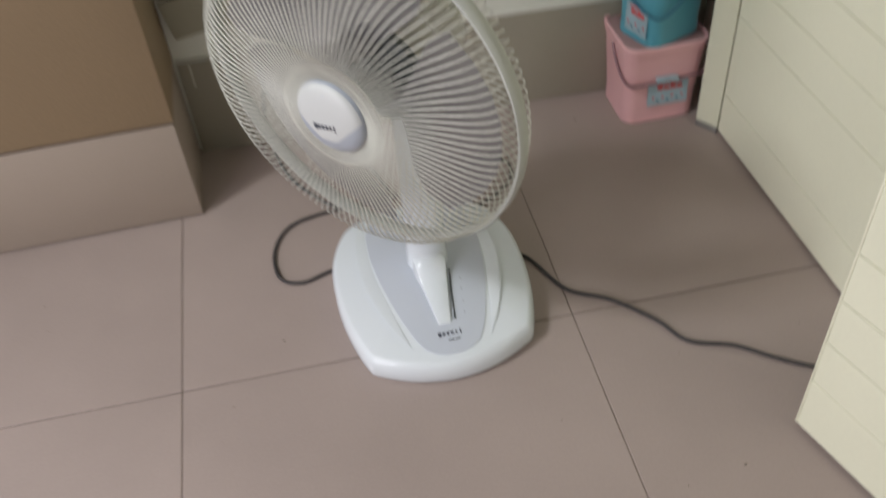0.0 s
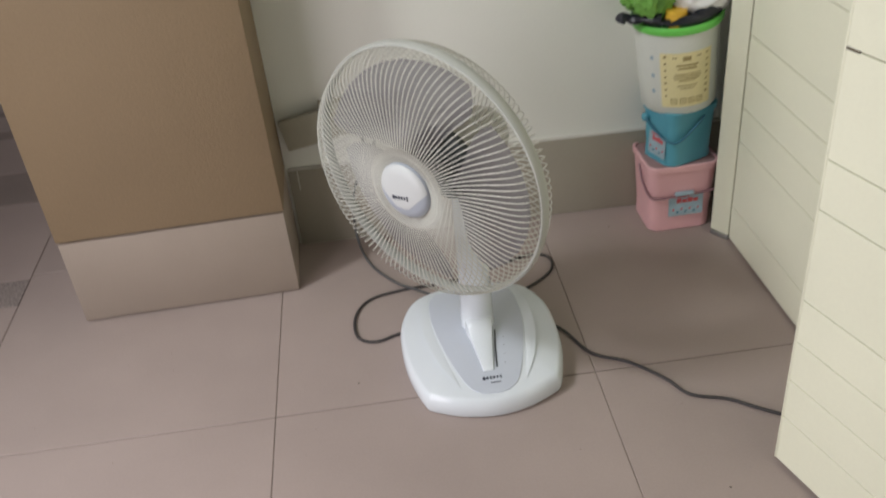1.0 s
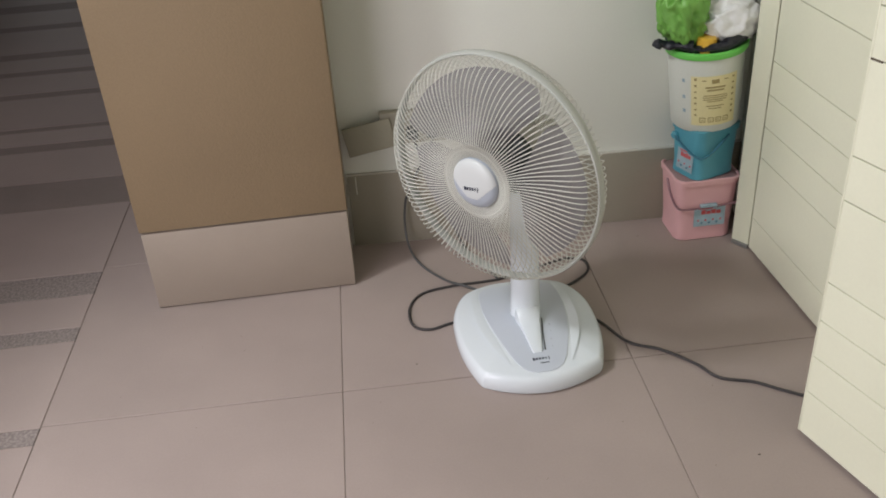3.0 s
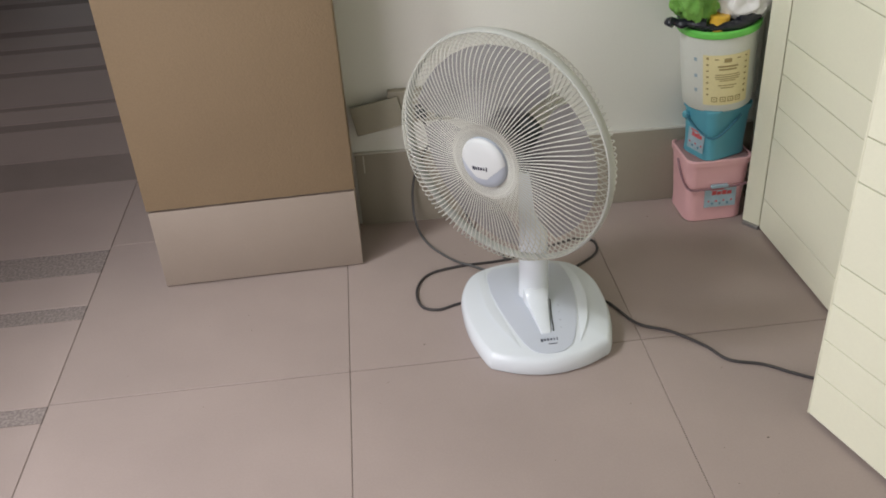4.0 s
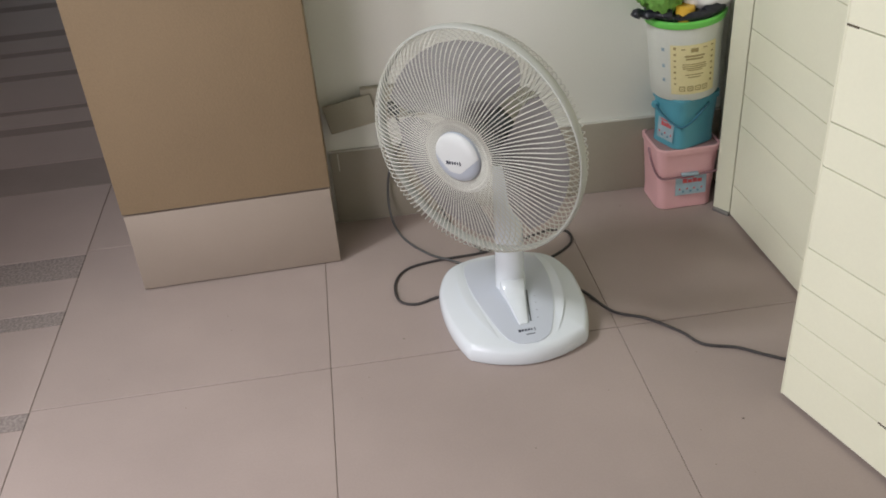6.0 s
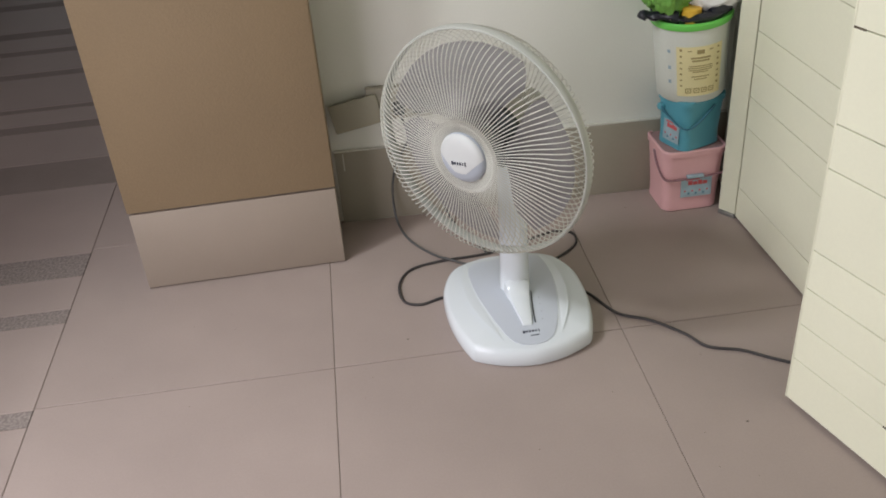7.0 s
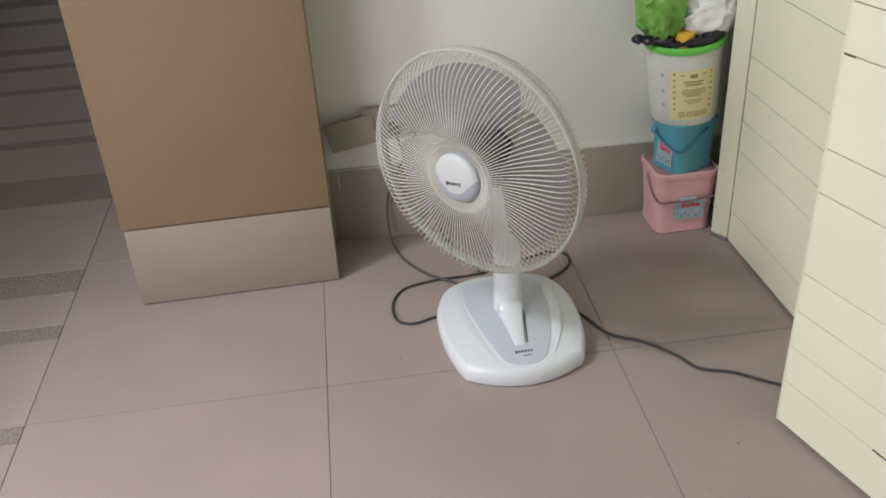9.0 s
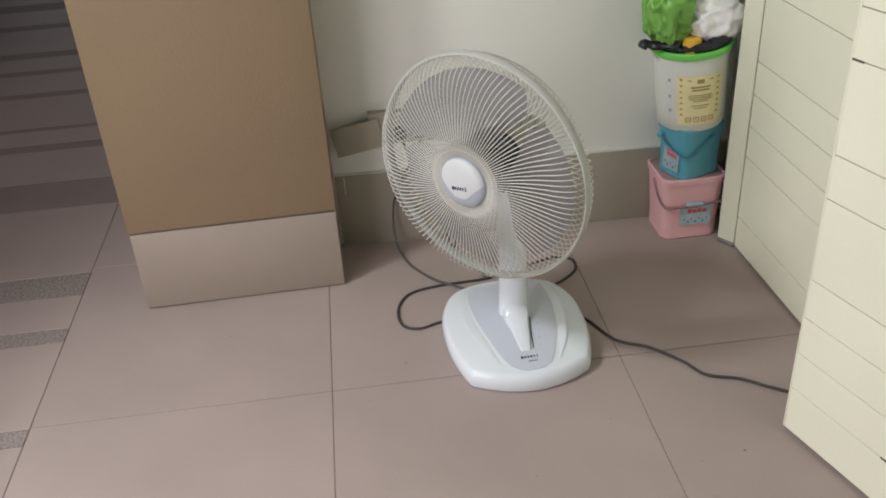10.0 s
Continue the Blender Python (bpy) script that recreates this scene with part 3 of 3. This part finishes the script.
part("handle", tube(smooth_path([(-0.0600, 0.030, 0.096), (-0.0700, 0.024, 0.100), (-0.0715, 0.008, 0.090), (-0.0690, -0.020, 0.076), (-0.0650, -0.046, 0.068), (-0.054, -0.0575, 0.066), (-0.034, -0.0585, 0.071), (-0.008, -0.0590, 0.088), (0.020, -0.0590, 0.110)], 5), 0.0027, 8), BLUE_DARK, blue, "dark blue handle")
part("handle_lug", turned([(0.0, 0.0), (0.0095, 0.0), (0.0095, 0.010), (0.007, 0.013), (0.0, 0.0135)], 20), BLUE, blue, m=pose(-0.0600, 0.030, 0.098, 0, -90))
sticker(blue, pose(-0.0612, -0.006, 0.044, 0, 0, -90) @ pose(0, 0, 0, -2.2), 0.055, 0.052, 5)

# white bin with a green rim and a yellow printed label
BIN = pose(0.905, 0.490, 0.2985, 1.0, -4.5, 0)
bin_ = empty("waste_bin", BIN, "white round bin with bright green rim and yellow label", "bin")
HIGH, LOW_R, TOP_R = 0.192, 0.0785, 0.0875


def bin_radius(z):
    return LOW_R + (TOP_R - LOW_R) * z / HIGH


part("body", turned([(0.0, 0.0), (LOW_R - 0.004, 0.0), (LOW_R, 0.005), (bin_radius(0.05), 0.05), (bin_radius(0.1), 0.1), (TOP_R, HIGH), (TOP_R - 0.003, HIGH), (LOW_R - 0.003, 0.006), (0.0, 0.006)], 48), BIN_WHITE, bin_)
part("rim", turned([(TOP_R - 0.002, HIGH - 0.011), (TOP_R + 0.004, HIGH - 0.011), (TOP_R + 0.006, HIGH - 0.007), (TOP_R + 0.006, HIGH + 0.002), (TOP_R + 0.003, HIGH + 0.005), (TOP_R - 0.003, HIGH + 0.004), (TOP_R - 0.0025, HIGH - 0.011)], 48), GREEN_PLASTIC, bin_, "bright green plastic rim")


def on_bin(name, a0, a1, z0, z1, out, mat, parent, label="", steps=1):
    """A patch that lies on the bin's side between two angles and heights."""
    bm, grid = bmesh.new(), []
    for i in range(steps + 1):
        a = radians(a0 + (a1 - a0) * i / steps)
        grid.append([bm.verts.new(((bin_radius(z) + out) * math.cos(a), (bin_radius(z) + out) * math.sin(a), z)) for z in (z0, z1)])
    for p, q in zip(grid, grid[1:]):
        bm.faces.new((p[0], q[0], q[1], p[1]))
    bmesh.ops.recalc_face_normals(bm, faces=bm.faces[:])
    bmesh.ops.solidify(bm, geom=bm.faces[:], thickness=0.0004)
    return part(name, bm, mat, parent, label)


MID = -97
paper = on_bin("paper_label", MID - 35, MID + 38, 0.020, 0.142, 0.0012, YELLOW_PAPER, bin_, "yellow paper label with brown print", 14)
random.seed(4)
for k, z in enumerate((0.113, 0.106, 0.094, 0.089, 0.084, 0.0795, 0.068, 0.062)):
    w = (15, 13, 18, 19, 18, 12, 14, 10)[k]
    on_bin("print", MID + 2 - w, MID + 2 + w, z, z + (0.0038 if k < 2 else 0.0020), 0.0020, BROWN_PRINT, paper, steps=5)
for side in (-28, 30):
    for k in range(7):
        z = 0.045 + 0.0145 * k
        on_bin("print", MID + side - 1.8, MID + side + 1.8, z, z + random.uniform(0.003, 0.006), 0.0020, BROWN_PRINT, paper)
on_bin("print", MID - 4, MID + 7, 0.1245, 0.134, 0.0020, BROWN_PRINT, paper, steps=2)
for a in (-15, 18):
    on_bin("print", MID + a - 3, MID + a + 3, 0.131, 0.1335, 0.0020, BROWN_PRINT, paper)
for k, a in enumerate((-17, -4, 8, 20)):
    for a0, a1, z0, z1 in ((-4, 4, 0.028, 0.0298), (-4, 4, 0.0385, 0.0403), (-4.6, -3.4, 0.0285, 0.040), (3.4, 4.6, 0.0285, 0.040), (-1.5, 1.5, 0.033, 0.035)):
        on_bin("print", MID + a + a0, MID + a + a1, z0, z1, 0.0020, BROWN_PRINT, paper, steps=2)
for z in (0.05, 0.085, 0.125):
    on_bin("blue_mark", MID - 50, MID - 45, z, z + 0.008, 0.0006, STICKER, bin_)


def crumpled(name, m, size, rough, seed, mat, label, category, crease=0.3, hang=0.0):
    """A crumpled bag of thin film: broad folds, finer creases over them, and a flap that hangs down in front."""
    bm = bmesh.new()
    bmesh.ops.create_icosphere(bm, subdivisions=5, radius=1)
    for v in bm.verts:
        p = v.co.copy()
        warp = p + 0.35 * Vector((noise.noise(p * 1.7 + Vector((seed, 3, 0))), noise.noise(p * 1.7 + Vector((7, seed, 0))), noise.noise(p * 1.7 + Vector((0, 5, seed)))))
        broad = 1 - abs(noise.noise(warp * 1.5 + Vector((seed, 0, 0)))) * 2.2
        folds = 1 - abs(noise.noise(Vector((warp.x * 4.2, warp.y * 4.2, warp.z * 1.6)) + Vector((0, seed, 0)))) * 2.4
        fine = noise.noise(warp * 10 + Vector((0, 0, seed)))
        q = p * (0.78 + rough * (0.6 * broad + crease * folds) + 0.05 * crease * fine)
        flap = hang * max(0, -p.z) ** 2 * max(0, 0.4 - p.y) * max(0, 1 - abs(p.x - 0.15) * 1.6)
        v.co = (q.x * size[0], q.y * size[1] - flap * 0.35, q.z * size[2] - flap)
    ob = tagged(part(name, bm, mat), label, category)
    ob.matrix_basis = m
    return ob


TOP = BIN @ Vector((0, 0, HIGH))
# black liner folded over the rim, with a stub that sticks out
bm = bmesh.new()
ring_rows = []
for i, (out, up) in enumerate(((-0.012, -0.03), (-0.004, 0.006), (0.0015, 0.011), (0.002, 0.017), (-0.006, 0.022), (-0.026, 0.020), (-0.05, 0.018), (-0.072, 0.017))):
    row = []
    for k in range(72):
        a = 2 * math.pi * k / 72
        j = noise.noise(Vector((math.cos(a) * 3.1, math.sin(a) * 3.1, i * 0.4)))
        j2 = noise.noise(Vector((math.cos(a) * 9, math.sin(a) * 9, i * 0.7 + 5)))
        r = TOP_R + out + 0.004 * j + 0.003 * j2
        row.append(bm.verts.new((r * math.cos(a), r * math.sin(a), HIGH + up + (0.007 * j + 0.004 * j2) * (i > 1))))
    ring_rows.append(row)
for a, b in zip(ring_rows, ring_rows[1:]):
    for k in range(72):
        bm.faces.new((a[k], a[(k + 1) % 72], b[(k + 1) % 72], b[k]))
bmesh.ops.recalc_face_normals(bm, faces=bm.faces[:])
bmesh.ops.solidify(bm, geom=bm.faces[:], thickness=0.0012)
liner = part("bin_liner", bm, BLACK_BAG)
liner.matrix_basis = BIN
tagged(liner, "black plastic liner folded over the bin rim", "bin bag")
part("bag_ear", tube(smooth_path([(-0.05, -0.055, HIGH + 0.018), (-0.078, -0.045, HIGH + 0.022), (-0.10, -0.035, HIGH + 0.020), (-0.118, -0.03, HIGH + 0.027), (-0.126, -0.03, HIGH + 0.018)], 4), 0.018, 10, flat=0.8, taper=lambda t: 1.0 - 0.35 * math.sin(2.6 * t) + 0.1 * math.sin(17 * t)), BLACK_BAG, liner, "twisted corner of the black liner")

crumpled("green_plastic_bag", Matrix.Translation(TOP + Vector((-0.074, -0.034, 0.092))) @ pose(0, 0, 0, 6, -10, 10), (0.058, 0.050, 0.086), 0.34, 5.6, GREEN_BAG, "crumpled green plastic bag on top of the bin", "plastic bag", 0.5, 0.006)
crumpled("white_plastic_bag", Matrix.Translation(TOP + Vector((0.040, -0.034, 0.058))) @ pose(0, 0, 0, 0, 10, 0), (0.084, 0.054, 0.056), 0.26, 7.4, WHITE_BAG, "crumpled white plastic bag on top of the bin", "plastic bag", 0.16)
crumpled("pale_plastic_bag", Matrix.Translation(TOP + Vector((0.058, 0.012, 0.115))), (0.052, 0.040, 0.085), 0.28, 12.1, WHITE_BAG, "crumpled pale plastic bag behind the white one", "plastic bag", 0.25)
bottle = empty("yellow_bottle", Matrix.Translation(TOP + Vector((-0.022, -0.058, -0.012))), "small yellow plastic bottle tucked into the bin", "bottle")
part("cap", turned([(0.0, 0.044), (0.018, 0.044), (0.0215, 0.041), (0.0225, 0.012), (0.0225, 0.0), (0.0, 0.0)], 24), YELLOW_PLASTIC, bottle)
part("neck", turned([(0.0, 0.001), (0.012, 0.001), (0.012, -0.02), (0.0, -0.02)], 20), YELLOW_PLASTIC, bottle)
dark = empty("dark_bottle", Matrix.Translation(TOP + Vector((0.014, -0.071, 0.021))) @ pose(0, 0, 0, 0, 84, 12), "dark glossy plastic bottle lying in the bin", "bottle")
part("body", turned([(0.0, 0.0), (0.010, 0.001), (0.0125, 0.005), (0.0135, 0.03), (0.012, 0.05), (0.0, 0.052)], 24), BLACK_BAG, dark)

# ---- pieces of the floor, last ----


def floor_tile_mesh(wide, deep):
    bm = box(0, wide, 0, deep, -0.012, 0.0, 0.0012, segments=1)
    for f in bm.faces:
        f.smooth = False
    mesh = bpy.data.meshes.new("floor_tile")
    bm.to_mesh(mesh)
    bm.free()
    return mesh


def lay(name, mesh, mat, x, y):
    if not mesh.materials:
        mesh.materials.append(mat)
    ob = new(name, mesh)
    ob.parent = floor
    ob.location = (x, y, 0)


GAP, GAP_ACROSS = 0.0011, 0.0021
square = floor_tile_mesh(0.6 - GAP, 0.6 - GAP_ACROSS)
for i in range(-1, 3):
    for j in range(-6, 2):
        if i == 2 and j > -3:
            continue
        lay("floor_tile", square, FLOOR_TILE, 0.6 * i + GAP / 2, 0.6 * j + GAP_ACROSS / 2)
narrow = floor_tile_mesh(0.4, 0.6 - GAP_ACROSS)
for j in range(-2, 2):
    lay("floor_tile", narrow, FLOOR_TILE, 1.2 + GAP / 2, 0.6 * j + GAP_ACROSS / 2)

# passage floor on the west side: plain tiles between rough dark strips
STRIPS = ((-1.02, -0.95), (-0.62, -0.56), (-0.052, -0.004), (0.288, 0.342), (0.481, 0.585), (0.968, 1.155), (1.40, 1.46), (1.58, 1.615), (1.92, 1.975), (2.19, 2.245), (2.41, 2.49), (2.84, 2.92), (3.17, 3.30), (3.6, 3.75), (4.1, 4.25))
edges = [-3.49] + [y for strip in STRIPS for y in strip] + [5.19]
for k, (y0, y1) in enumerate(zip(edges, edges[1:])):
    rough = k % 2 == 1
    mesh = floor_tile_mesh(1.2 - GAP, y1 - y0 - 0.002)
    for x in (-1.8005, -3.0005):
        lay("strip_tile" if rough else "floor_tile", mesh, (PEBBLE if y0 < 0.9 else BAND_TILE) if rough else FLOOR_TILE, x + GAP / 2, y0 + 0.001)

# crumbs and grit lying on the tiles
random.seed(11)
bm = bmesh.new()
for k in range(24):
    x, y, size = random.uniform(-0.5, 0.95), random.uniform(-0.5, 0.5), random.choice((0.0008, 0.001, 0.0012, 0.0018))
    if x < 0.1 and y > 0.36 or 0.22 < x < 0.58 and -0.12 < y < 0.3:
        continue
    vs = bmesh.ops.create_icosphere(bm, subdivisions=1, radius=size)["verts"]
    bmesh.ops.scale(bm, vec=(random.uniform(0.8, 2.0), 1, 0.6), verts=vs)
    bmesh.ops.translate(bm, vec=(x, y, size * 0.55), verts=vs)
tagged(part("floor_grit", bm, GROUT), "dark crumbs and grit scattered on the floor tiles", "grit", kind="stuff")
